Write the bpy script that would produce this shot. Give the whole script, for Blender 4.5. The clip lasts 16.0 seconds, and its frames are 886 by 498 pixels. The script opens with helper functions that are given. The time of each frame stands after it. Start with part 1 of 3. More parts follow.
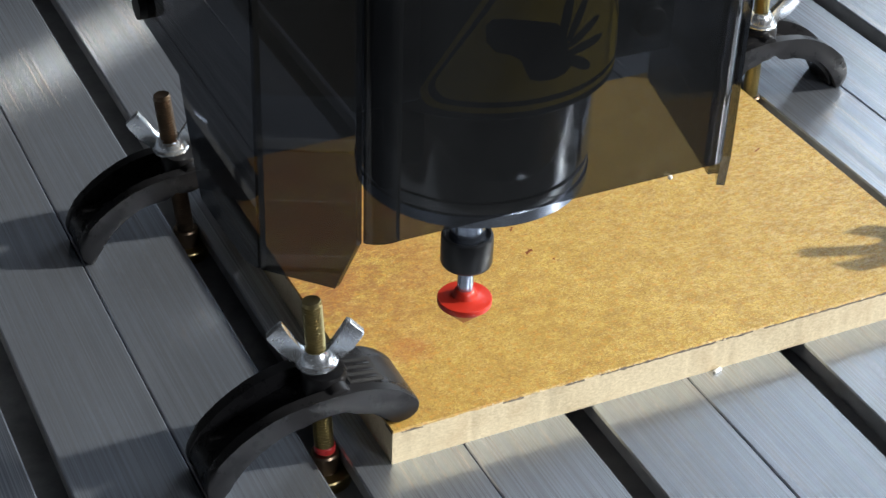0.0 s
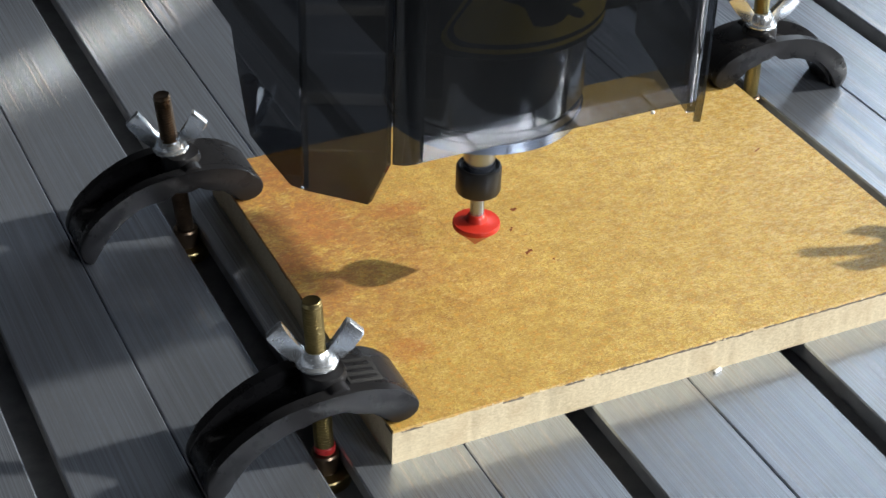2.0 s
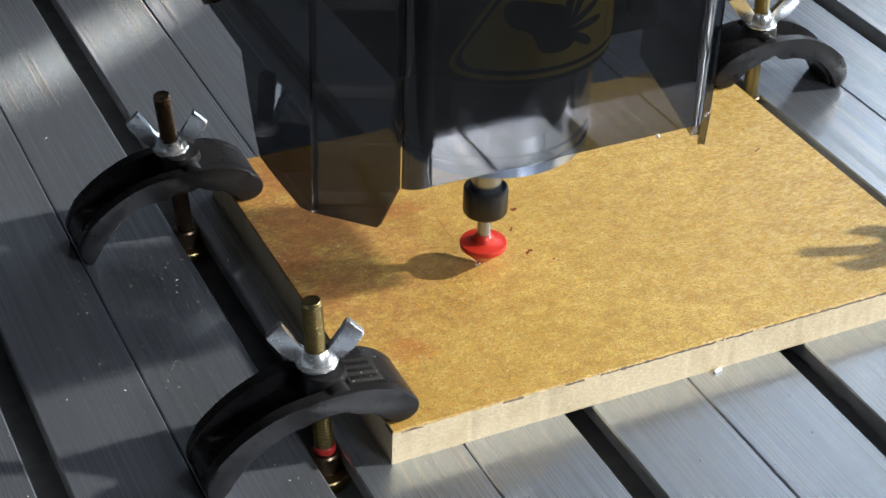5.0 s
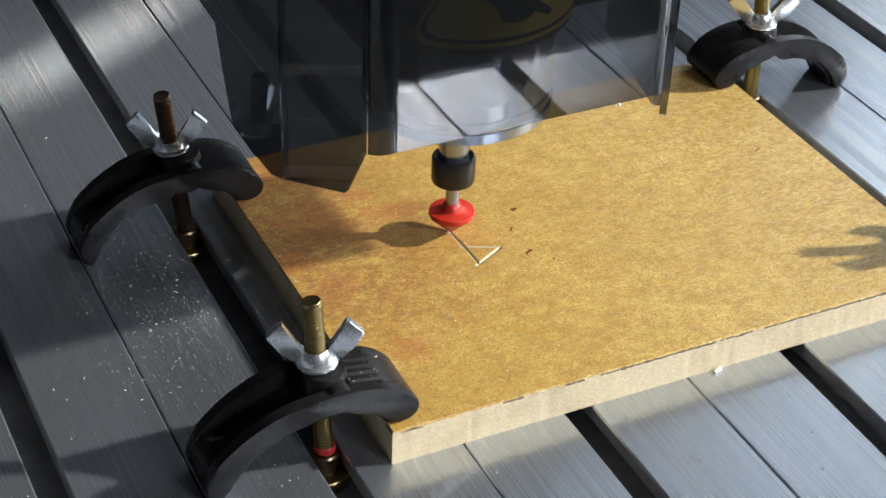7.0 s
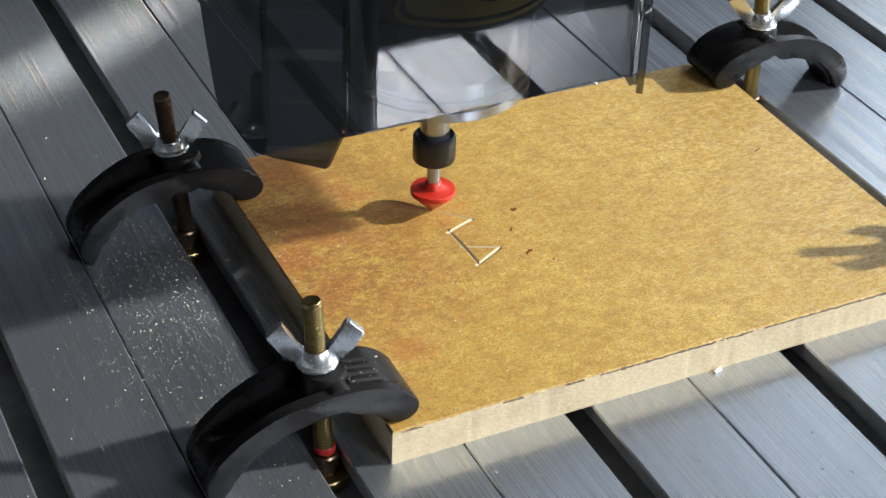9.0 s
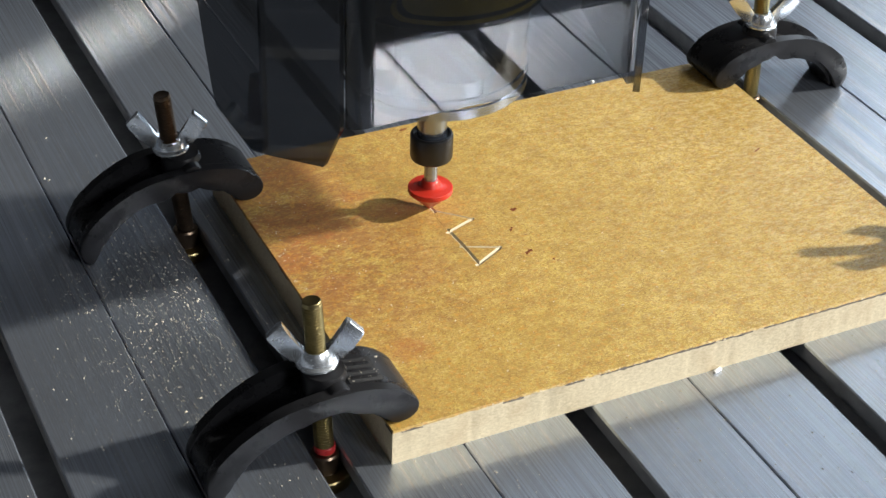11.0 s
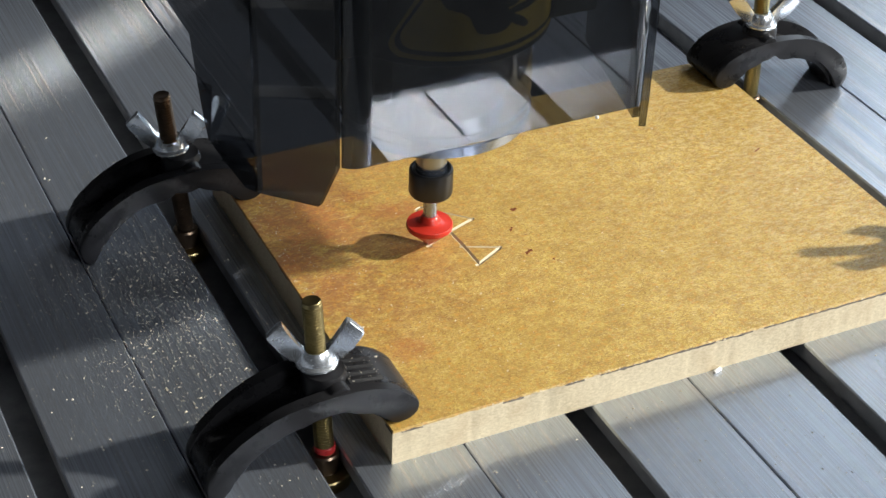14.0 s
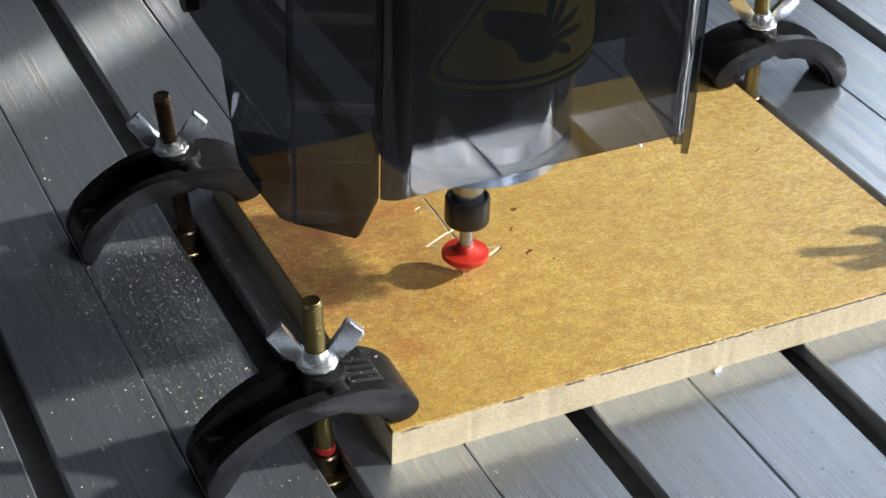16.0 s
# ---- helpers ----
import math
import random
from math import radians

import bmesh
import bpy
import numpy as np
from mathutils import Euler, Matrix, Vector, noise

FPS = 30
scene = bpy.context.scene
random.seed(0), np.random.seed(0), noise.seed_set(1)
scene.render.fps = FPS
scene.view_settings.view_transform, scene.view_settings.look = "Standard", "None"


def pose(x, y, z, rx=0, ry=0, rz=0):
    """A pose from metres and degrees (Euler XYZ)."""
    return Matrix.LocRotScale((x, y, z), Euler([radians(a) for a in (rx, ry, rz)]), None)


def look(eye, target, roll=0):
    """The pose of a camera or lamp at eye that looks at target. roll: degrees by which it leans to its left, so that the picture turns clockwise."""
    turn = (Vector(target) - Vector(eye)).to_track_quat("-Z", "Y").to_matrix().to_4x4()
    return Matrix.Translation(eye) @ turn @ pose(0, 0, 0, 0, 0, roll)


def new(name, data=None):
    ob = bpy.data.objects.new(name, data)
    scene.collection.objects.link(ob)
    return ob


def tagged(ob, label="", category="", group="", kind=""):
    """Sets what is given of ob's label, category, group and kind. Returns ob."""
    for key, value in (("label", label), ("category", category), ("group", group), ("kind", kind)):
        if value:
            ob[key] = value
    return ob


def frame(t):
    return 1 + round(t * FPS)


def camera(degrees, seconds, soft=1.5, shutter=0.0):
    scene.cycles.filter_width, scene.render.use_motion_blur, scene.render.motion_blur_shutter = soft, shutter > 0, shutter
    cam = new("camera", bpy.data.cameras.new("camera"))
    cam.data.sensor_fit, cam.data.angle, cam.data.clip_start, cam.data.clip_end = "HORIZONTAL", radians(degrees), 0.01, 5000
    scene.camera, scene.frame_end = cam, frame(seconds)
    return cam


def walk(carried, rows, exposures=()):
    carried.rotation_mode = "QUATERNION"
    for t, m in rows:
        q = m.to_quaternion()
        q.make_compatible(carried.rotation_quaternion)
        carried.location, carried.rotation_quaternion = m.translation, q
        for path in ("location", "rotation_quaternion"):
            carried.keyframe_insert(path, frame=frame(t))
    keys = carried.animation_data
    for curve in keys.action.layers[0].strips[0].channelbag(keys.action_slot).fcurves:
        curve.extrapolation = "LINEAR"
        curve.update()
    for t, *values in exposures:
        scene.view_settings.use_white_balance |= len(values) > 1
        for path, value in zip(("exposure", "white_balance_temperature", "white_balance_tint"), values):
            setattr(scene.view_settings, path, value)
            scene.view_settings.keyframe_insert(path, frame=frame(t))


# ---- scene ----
# Bench of a milling machine: origin at the board's front left corner, x along its front edge,
# y along the slots of the bed, z up from the top of the bed.
cam = camera(28.53, 16.0, soft=1.5)
EYE = Vector((-0.2098, -0.4546, 0.4470))
AIM = Vector((math.sin(radians(26.663)) * math.cos(radians(34.668)),
              math.cos(radians(26.663)) * math.cos(radians(34.668)),
              -math.sin(radians(34.668))))
STAND = look(EYE, EYE + AIM, 2.065)
walk(cam, [(0.0, STAND), (16.0, STAND)])
scene.view_settings.exposure = 0.36

# ---------------------------------------------------------------- light
SUN_DIR = Vector((0.8522, -0.2654, 0.4509)).normalized()
world = bpy.data.worlds.new("world")
world.use_nodes = True
scene.world = world
wn = world.node_tree
sky = wn.nodes.new("ShaderNodeTexSky")
sky.sky_type = "NISHITA"
sky.sun_disc = False
sky.sun_elevation = math.asin(SUN_DIR.z)
sky.sun_rotation = math.atan2(SUN_DIR.x, SUN_DIR.y)
wn.nodes["Background"].inputs["Strength"].default_value = 0.05
wn.links.new(sky.outputs[0], wn.nodes["Background"].inputs["Color"])


def lamp(name, kind, m, energy, color, **more):
    data = bpy.data.lights.new(name, kind)
    data.energy, data.color = energy, color
    for k, value in more.items():
        if k == "angle":
            data.angle = value
        elif k == "size":
            data.shape, data.size, data.size_y = "RECTANGLE", value[0], value[1]
    ob = new(name, data)
    ob.matrix_world = m
    return ob


lamp("sun", "SUN", look(SUN_DIR * 3, (0, 0, 0)), 5.0, (1.0, 0.97, 0.88), angle=radians(2.2))
# daylight of the window in the wall to the east, and of the one in the wall to the south
lamp("window_light_east", "AREA", look((2.94, 1.60, 1.75), (0, 1.60, 1.75)), 45, (0.80, 0.90, 1.0), size=(3.0, 2.2))
lamp("window_light_south", "AREA", look((1.3, -2.94, 1.8), (1.3, 0, 1.8)), 62, (0.97, 0.98, 1.0), size=(1.0, 0.7))
lamp("tube_light_north", "AREA", look((1.07, 4.9, 2.46), (0, 0.37, 0), 14), 0.62, (1.0, 0.95, 0.90), size=(0.56, 0.12))

# ---------------------------------------------------------------- materials


class Nodes:
    """A small wrapper to write node materials in a few lines."""

    def __init__(self, name):
        self.mat = bpy.data.materials.new(name)
        self.mat.use_nodes = True
        self.tree = self.mat.node_tree
        self.bsdf = self.tree.nodes["Principled BSDF"]
        self.out = self.tree.nodes["Material Output"]

    def add(self, kind, **inputs):
        n = self.tree.nodes.new(kind)
        for k, value in inputs.items():
            key = int(k[1:]) if k[0] == "i" and k[1:].isdigit() else k.replace("_", " ")
            self.put(n.inputs[key], value)
        return n

    def put(self, socket, value):
        if hasattr(value, "is_output"):
            self.tree.links.new(value, socket)
        else:
            socket.default_value = value

    def set(self, **inputs):
        for k, value in inputs.items():
            self.put(self.bsdf.inputs[k.replace("_", " ")], value)

    def place(self, scale=(1, 1, 1), world=False):
        src = (self.add("ShaderNodeNewGeometry").outputs["Position"] if world
               else self.add("ShaderNodeTexCoord").outputs["Object"])
        return self.add("ShaderNodeMapping", Vector=src, Scale=scale).outputs[0]

    def noise(self, vec, scale, detail=4, rough=0.6):
        return self.add("ShaderNodeTexNoise", Vector=vec, Scale=scale, Detail=detail, Roughness=rough).outputs[0]

    def ramp(self, fac, *stops):
        n = self.add("ShaderNodeValToRGB", Fac=fac)
        el = n.color_ramp.elements
        while len(el) < len(stops):
            el.new(0.5)
        for e, (pos, col) in zip(el, stops):
            e.position = pos
            e.color = (*col, 1) if hasattr(col, "__len__") else (col, col, col, 1)
        return n.outputs[0]

    def mix(self, fac, a, b, mode="MIX"):
        n = self.tree.nodes.new("ShaderNodeMix")
        n.data_type, n.blend_type = "RGBA", mode
        self.put(n.inputs[0], fac)
        self.put(n.inputs[6], a if hasattr(a, "is_output") else (*a, 1))
        self.put(n.inputs[7], b if hasattr(b, "is_output") else (*b, 1))
        return n.outputs[2]

    def math(self, op, a, b=0.0):
        n = self.tree.nodes.new("ShaderNodeMath")
        n.operation = op
        self.put(n.inputs[0], a)
        self.put(n.inputs[1], b)
        return n.outputs[0]

    def bump(self, height, strength=0.3, distance=0.001):
        self.set(Normal=self.add("ShaderNodeBump", Height=height, Strength=strength, Distance=distance).outputs[0])


def aluminium():
    n = Nodes("brushed_aluminium")
    fine = n.noise(n.place((1, 0.008, 1), True), 1500, 3, 0.7)
    broad = n.noise(n.place((1, 0.02, 1), True), 160, 4, 0.65)
    stain = n.noise(n.place((1, 0.6, 1), True), 14, 5, 0.6)
    col = n.mix(n.ramp(broad, (0.3, 0.0), (0.7, 1.0)), (0.455, 0.51, 0.61), (0.575, 0.63, 0.73))
    col = n.mix(n.ramp(stain, (0.45, 0.0), (0.75, 0.5)), col, (0.42, 0.43, 0.46))
    n.set(Base_Color=col, Metallic=0.64, Anisotropic=0.0)
    rough = n.math("ADD", n.math("MULTIPLY", fine, 0.08), n.math("MULTIPLY", broad, 0.14))
    n.set(Roughness=n.math("ADD", rough, 0.45))
    n.put(n.bsdf.inputs["Tangent"], n.add("ShaderNodeCombineXYZ", X=1.0, Y=0.0, Z=0.0).outputs[0])
    n.bump(broad, 0.06, 0.0002)
    # drawing lines along the bed: a wide and a very narrow glint over the dull ground
    line = n.noise(n.place((1, 0.004, 1), True), 700, 3, 0.8)
    scored = n.noise(n.place((1, 0.006, 1), True), 420, 4, 0.75)
    col = n.mix(n.ramp(scored, (0.36, 0.50), (0.50, 0.0)), col, (0.30, 0.34, 0.42))
    # rainbow colours of the reflected streak, painted in as a tint by line
    tint = n.ramp(line, (0.38, (0.95, 0.62, 0.55)), (0.45, (0.62, 0.72, 0.52)), (0.53, (0.52, 0.60, 0.80)), (0.60, (0.92, 0.80, 0.68)))
    along = n.add("ShaderNodeCombineXYZ", X=0.0, Y=1.0, Z=0.0).outputs[0]
    narrow = n.add("ShaderNodeBsdfAnisotropic", Color=n.mix(n.ramp(scored, (0.36, 0.45), (0.50, 0.0)), tint, (0.30, 0.34, 0.40)), Roughness=0.11, Anisotropy=0.86, Tangent=along)
    wide = n.add("ShaderNodeBsdfAnisotropic", Color=col, Roughness=0.42, Anisotropy=0.50, Tangent=along)
    glints = n.tree.nodes.new("ShaderNodeMixShader")
    n.put(glints.inputs[0], n.ramp(line, (0.40, 0.18), (0.60, 0.72)))
    n.put(glints.inputs[1], wide.outputs[0])
    n.put(glints.inputs[2], narrow.outputs[0])
    both = n.tree.nodes.new("ShaderNodeMixShader")
    n.put(both.inputs[0], n.ramp(broad, (0.3, 0.70), (0.7, 0.80)))
    n.put(both.inputs[1], n.bsdf.outputs[0])
    n.put(both.inputs[2], glints.outputs[0])
    n.tree.links.new(both.outputs[0], n.out.inputs[0])
    return n.mat


def mdf_top():
    n = Nodes("fibreboard_face")
    p = n.place((1, 1, 1), True)
    cloud = n.noise(n.place((1, 1.4, 1), True), 75, 7, 0.8)
    fibre = n.noise(n.place((0.9, 1.15, 1), True), 800, 6, 0.85)
    thread = n.noise(n.place((0.7, 1.5, 1), True), 1200, 4, 0.75)
    fleck = n.noise(n.place((1, 1.6, 1), True), 1300, 3, 0.6)
    rust = n.noise(n.place((1, 1.3, 1), True), 42, 6, 0.72)
    col = n.ramp(cloud, (0.39, (0.37, 0.235, 0.042)), (0.50, (0.55, 0.38, 0.075)), (0.61, (0.69, 0.51, 0.140)))
    patch = n.noise(n.place((1, 1.3, 1), True), 230, 5, 0.75)
    col = n.mix(n.ramp(patch, (0.38, 0.6), (0.52, 0.0)), col, (0.37, 0.215, 0.045))
    col = n.mix(n.ramp(patch, (0.54, 0.0), (0.68, 0.5)), col, (0.72, 0.545, 0.19))
    col = n.mix(n.ramp(fibre, (0.40, 0.9), (0.52, 0.0)), col, (0.37, 0.205, 0.045))
    col = n.mix(n.ramp(thread, (0.52, 0.0), (0.64, 0.7)), col, (0.80, 0.64, 0.26))
    col = n.mix(n.ramp(thread, (0.36, 0.8), (0.45, 0.0)), col, (0.30, 0.135, 0.035))
    drift = n.noise(p, 11, 3, 0.5)
    col = n.mix(n.ramp(drift, (0.42, 0.30), (0.56, 0.0)), col, (0.40, 0.25, 0.055))
    # reddish staining, stronger on the worn side by the bed's slot
    xs = n.add("ShaderNodeSeparateXYZ", Vector=p).outputs[0]
    ys = n.tree.nodes.new("ShaderNodeSeparateXYZ")
    n.put(ys.inputs[0], p)
    worn = n.ramp(n.math("MULTIPLY", ys.outputs[1], 4.0), (0.16, 0.15), (0.38, 1.0))
    side = n.math("MULTIPLY", n.ramp(n.math("ADD", n.math("MULTIPLY", xs, 3.0), 0.12), (0.16, 1.0), (0.44, 0.05)), worn)
    stain = n.math("MULTIPLY", n.ramp(rust, (0.42, 0.0), (0.54, 0.95)), side)
    stain = n.math("MULTIPLY", stain, n.ramp(fibre, (0.42, 1.0), (0.64, 0.4)))
    col = n.mix(stain, col, (0.34, 0.118, 0.042))
    # soaked-in reddish patches with ragged rims
    for cx, cy, rx, ry, amount in ((0.0600, 0.1390, 0.019, 0.008, 0.85), (0.0530, 0.1560, 0.013, 0.007, 0.75), (0.0230, 0.1420, 0.026, 0.022, 0.80),
                                   (0.0100, 0.1175, 0.016, 0.010, 0.75), (0.0240, 0.1820, 0.022, 0.014, 0.75), (0.0265, 0.0440, 0.014, 0.010, 0.75)):
        off = n.add("ShaderNodeMapping", Vector=p, Location=(-cx / rx, -cy / ry, 0), Scale=(1 / rx, 1 / ry, 0)).outputs[0]
        far = n.tree.nodes.new("ShaderNodeVectorMath")
        far.operation = "LENGTH"
        n.put(far.inputs[0], off)
        reach = n.math("ADD", far.outputs["Value"], n.math("MULTIPLY", n.math("SUBTRACT", n.noise(n.place((1, 1.4, 1), True), 130, 6, 0.75), 0.5), 2.6))
        soaked = n.math("MULTIPLY", n.ramp(reach, (0.45, amount), (1.0, 0.0)), n.ramp(fibre, (0.40, 1.0), (0.62, 0.45)))
        col = n.mix(soaked, col, (0.41, 0.135, 0.040))
    spots = n.math("MULTIPLY", n.ramp(n.noise(n.place((1, 1.5, 1), True), 210, 5, 0.75), (0.45, 0.0), (0.56, 0.85)), side)
    col = n.mix(spots, col, (0.29, 0.13, 0.045))
    col = n.mix(n.ramp(fleck, (0.585, 0.0), (0.65, 0.85)), col, (0.20, 0.095, 0.03))
    warm = n.noise(n.place((1, 1.2, 1), True), 430, 4, 0.7)
    col = n.mix(n.ramp(warm, (0.545, 0.0), (0.64, 0.8)), col, (0.55, 0.27, 0.045))
    pits = n.noise(n.place((1, 1.3, 1), True), 650, 2, 0.5)
    col = n.mix(n.ramp(pits, (0.66, 0.0), (0.70, 0.7)), col, (0.24, 0.12, 0.03))
    # loose pale fibres and a few rusty ones lying every way
    hair = n.noise(n.place((0.35, 2.2, 1), True), 520, 3, 0.6)
    hair_b = n.noise(n.place((2.0, 0.45, 1), True), 520, 3, 0.6)
    col = n.mix(n.ramp(hair, (0.62, 0.0), (0.70, 0.4)), col, (0.80, 0.64, 0.30))
    col = n.mix(n.ramp(hair_b, (0.62, 0.0), (0.69, 0.5)), col, (0.38, 0.165, 0.04))
    # pale fibres; their growth away from the stained side paints in window sheen
    pale_sheen = n.noise(n.place((0.8, 1.5, 1), True), 330, 6, 0.8)
    pale_sheen = n.math("MULTIPLY", n.ramp(pale_sheen, (0.46, 0.0), (0.70, 0.55)), n.ramp(n.math("MULTIPLY", xs, 3.0), (0.25, 0.10), (0.75, 1.0)))
    col = n.mix(pale_sheen, col, (0.80, 0.70, 0.45))
    n.set(Base_Color=col, Specular_IOR_Level=0.55, Roughness=n.math("ADD", n.math("MULTIPLY", fibre, 0.25), 0.33))
    n.bump(fibre, 0.18, 0.0004)
    return n.mat


def mdf_core():
    n = Nodes("fibreboard_cut_edge")
    a = n.noise(n.place((1, 1, 2), True), 500, 5, 0.7)
    b = n.noise(n.place((1, 1, 1), True), 60, 4, 0.6)
    col = n.mix(n.ramp(a, (0.35, 0.0), (0.65, 1.0)), (0.53, 0.445, 0.295), (0.72, 0.625, 0.445))
    col = n.mix(n.ramp(b, (0.5, 0.0), (0.7, 0.35)), col, (0.42, 0.30, 0.17))
    n.set(Base_Color=col, Roughness=0.85)
    n.bump(a, 0.3, 0.0004)
    return n.mat


def plain(name, color, rough, metal=0.0, spread=0.15, scale=120, bump=0.1, coat=0.0):
    n = Nodes(name)
    a = n.noise(n.place(), scale, 4, 0.65)
    b = n.noise(n.place(), scale * 8, 3, 0.6)
    lo = tuple(c * (1 - spread) for c in color)
    hi = tuple(min(1, c * (1 + spread)) for c in color)
    n.set(Base_Color=n.mix(n.ramp(a, (0.3, 0.0), (0.7, 1.0)), lo, hi), Metallic=metal,
          Roughness=n.math("ADD", n.math("MULTIPLY", a, 0.2), max(0.02, rough - 0.1)), Coat_Weight=coat)
    if bump:
        n.bump(b, bump, 0.0003)
    return n.mat


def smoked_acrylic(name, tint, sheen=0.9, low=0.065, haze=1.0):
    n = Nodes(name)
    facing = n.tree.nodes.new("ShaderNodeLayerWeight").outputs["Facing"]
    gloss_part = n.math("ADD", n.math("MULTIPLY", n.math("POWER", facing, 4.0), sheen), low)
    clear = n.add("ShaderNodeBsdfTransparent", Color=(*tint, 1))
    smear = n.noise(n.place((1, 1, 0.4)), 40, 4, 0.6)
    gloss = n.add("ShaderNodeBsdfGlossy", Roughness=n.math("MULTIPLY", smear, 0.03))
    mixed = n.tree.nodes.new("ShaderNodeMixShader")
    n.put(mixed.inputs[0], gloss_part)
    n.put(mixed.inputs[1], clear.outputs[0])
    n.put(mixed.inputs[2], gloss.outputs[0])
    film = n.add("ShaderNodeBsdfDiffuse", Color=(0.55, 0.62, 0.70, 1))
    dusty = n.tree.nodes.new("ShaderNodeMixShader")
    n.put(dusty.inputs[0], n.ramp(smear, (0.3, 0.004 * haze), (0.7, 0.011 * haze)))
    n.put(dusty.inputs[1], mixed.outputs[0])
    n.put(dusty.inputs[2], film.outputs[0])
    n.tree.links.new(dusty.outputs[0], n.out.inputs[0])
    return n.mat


ALU = aluminium()
# darker grey that paints in the shade inside the bed's slots
SLOTWALL = plain("shaded_mill_finish", (0.26, 0.27, 0.29), 0.45, 0.5, 0.3, 60, 0.1)
MDF = mdf_top()
CORE = mdf_core()
CAST = plain("black_cast_clamp", (0.013, 0.013, 0.0145), 0.29, 0, 0.3, 90, 0.15)
CAST.node_tree.nodes["Principled BSDF"].inputs["Specular IOR Level"].default_value = 0.25
ZINC = plain("bright_zinc", (0.84, 0.89, 0.95), 0.25, 0.85, 0.06, 200, 0.02)
GOLD = plain("yellow_passivated_steel", (0.38, 0.31, 0.15), 0.34, 1.0, 0.2, 90, 0.0)
BRONZE = plain("brown_passivated_steel", (0.17, 0.125, 0.09), 0.34, 1.0, 0.25, 90, 0.0)
CUT = plain("fresh_cut_fibre", (0.56, 0.48, 0.33), 0.9, 0, 0.08, 900, 0.2)
COLLAR = plain("brushed_grey_steel", (0.36, 0.36, 0.35), 0.13, 1.0, 0.1, 60, 0.02)
STEEL = plain("ground_steel", (0.36, 0.41, 0.50), 0.17, 0.85, 0.08, 300, 0.05)
BLACKENED = plain("blackened_steel", (0.011, 0.012, 0.014), 0.38, 0.0, 0.2, 200, 0.1)
RED = plain("red_enamel", (0.53, 0.030, 0.016), 0.36, 0.0, 0.08, 120, 0.0, 0.08)
REDBAND = plain("red_lacquer", (0.45, 0.03, 0.03), 0.3)
BODY = plain("dark_blue_grey_metal", (0.06, 0.07, 0.085), 0.32, 0.6, 0.15, 60, 0.05)
DARK = plain("black_anodised", (0.012, 0.012, 0.014), 0.5)
YELLOW = plain("yellow_film", (0.76, 0.54, 0.04), 0.4)
INK = plain("black_ink", (0.012, 0.011, 0.010), 0.5)
DUST = plain("wood_chips", (0.76, 0.70, 0.58), 0.9, 0, 0.25, 300, 0.0)
WALL = plain("grey_workshop_paint", (0.07, 0.071, 0.073), 0.8, 0, 0.1, 3, 0.0)
FLOOR = plain("grey_screed", (0.12, 0.12, 0.12), 0.7, 0, 0.2, 6, 0.0)
ACRYL = smoked_acrylic("smoked_acrylic", (0.405, 0.415, 0.435))
# left panes' acrylic: light lost at a slanting view is put into the tint
ACRYL_DIMMED = smoked_acrylic("dimmed_smoked_acrylic", (0.27, 0.28, 0.30), 0.28, 0.045, 2.2)
MARK = plain("brown_resin_mark", (0.22, 0.062, 0.018), 0.5, 0, 0.5, 900, 0.0)
MATT = plain("matt_black_casting", (0.010, 0.010, 0.011), 0.7, 0, 0.4, 500, 0.6)
TORN = plain("grey_torn_skin", (0.13, 0.11, 0.095), 0.8, 0, 0.4, 500, 0.2)
WHITE = plain("white_chip", (0.8, 0.8, 0.78), 0.6)

# ---------------------------------------------------------------- mesh helpers


def mesh_from(bm, name, mat, smooth=35):
    bmesh.ops.recalc_face_normals(bm, faces=bm.faces[:])
    me = bpy.data.meshes.new(name)
    bm.to_mesh(me)
    bm.free()
    me.materials.append(mat)
    if smooth:
        me.shade_smooth()
        me.set_sharp_from_angle(angle=radians(smooth))
    return me


def part(name, bm, mat, parent=None, label="", m=None, smooth=35):
    ob = new(name, mesh_from(bm, name, mat, smooth))
    if parent:
        ob.parent = parent
    if m:
        ob.matrix_basis = m
    return tagged(ob, label)


def thing(name, label, category, group="", m=None):
    ob = tagged(new(name), label, category, group)
    ob.empty_display_size = 0.02
    if m:
        ob.matrix_basis = m
    return ob


def box(bm, lo, hi, bevel=0.0):
    vs = [bm.verts.new((x, y, z)) for x in (lo[0], hi[0]) for y in (lo[1], hi[1]) for z in (lo[2], hi[2])]
    fs = [bm.faces.new([vs[i] for i in q]) for q in
          ((0, 1, 3, 2), (4, 6, 7, 5), (0, 4, 5, 1), (2, 3, 7, 6), (0, 2, 6, 4), (1, 5, 7, 3))]
    if bevel:
        es = list({e for f in fs for e in f.edges})
        bmesh.ops.bevel(bm, geom=es, offset=bevel, segments=2, profile=0.5, affect="EDGES")


def prism(bm, outline, y0, y1, bevel=0.0, seg=2):
    """Outline of (x, z) extruded along y."""
    a = [bm.verts.new((x, y0, z)) for x, z in outline]
    b = [bm.verts.new((x, y1, z)) for x, z in outline]
    fa, fb = bm.faces.new(a), bm.faces.new(b[::-1])
    for i in range(len(a)):
        j = (i + 1) % len(a)
        bm.faces.new((a[j], a[i], b[i], b[j]))
    if bevel:
        es = list(fa.edges) + list(fb.edges)
        bmesh.ops.bevel(bm, geom=es, offset=bevel, segments=seg, profile=0.5, affect="EDGES")


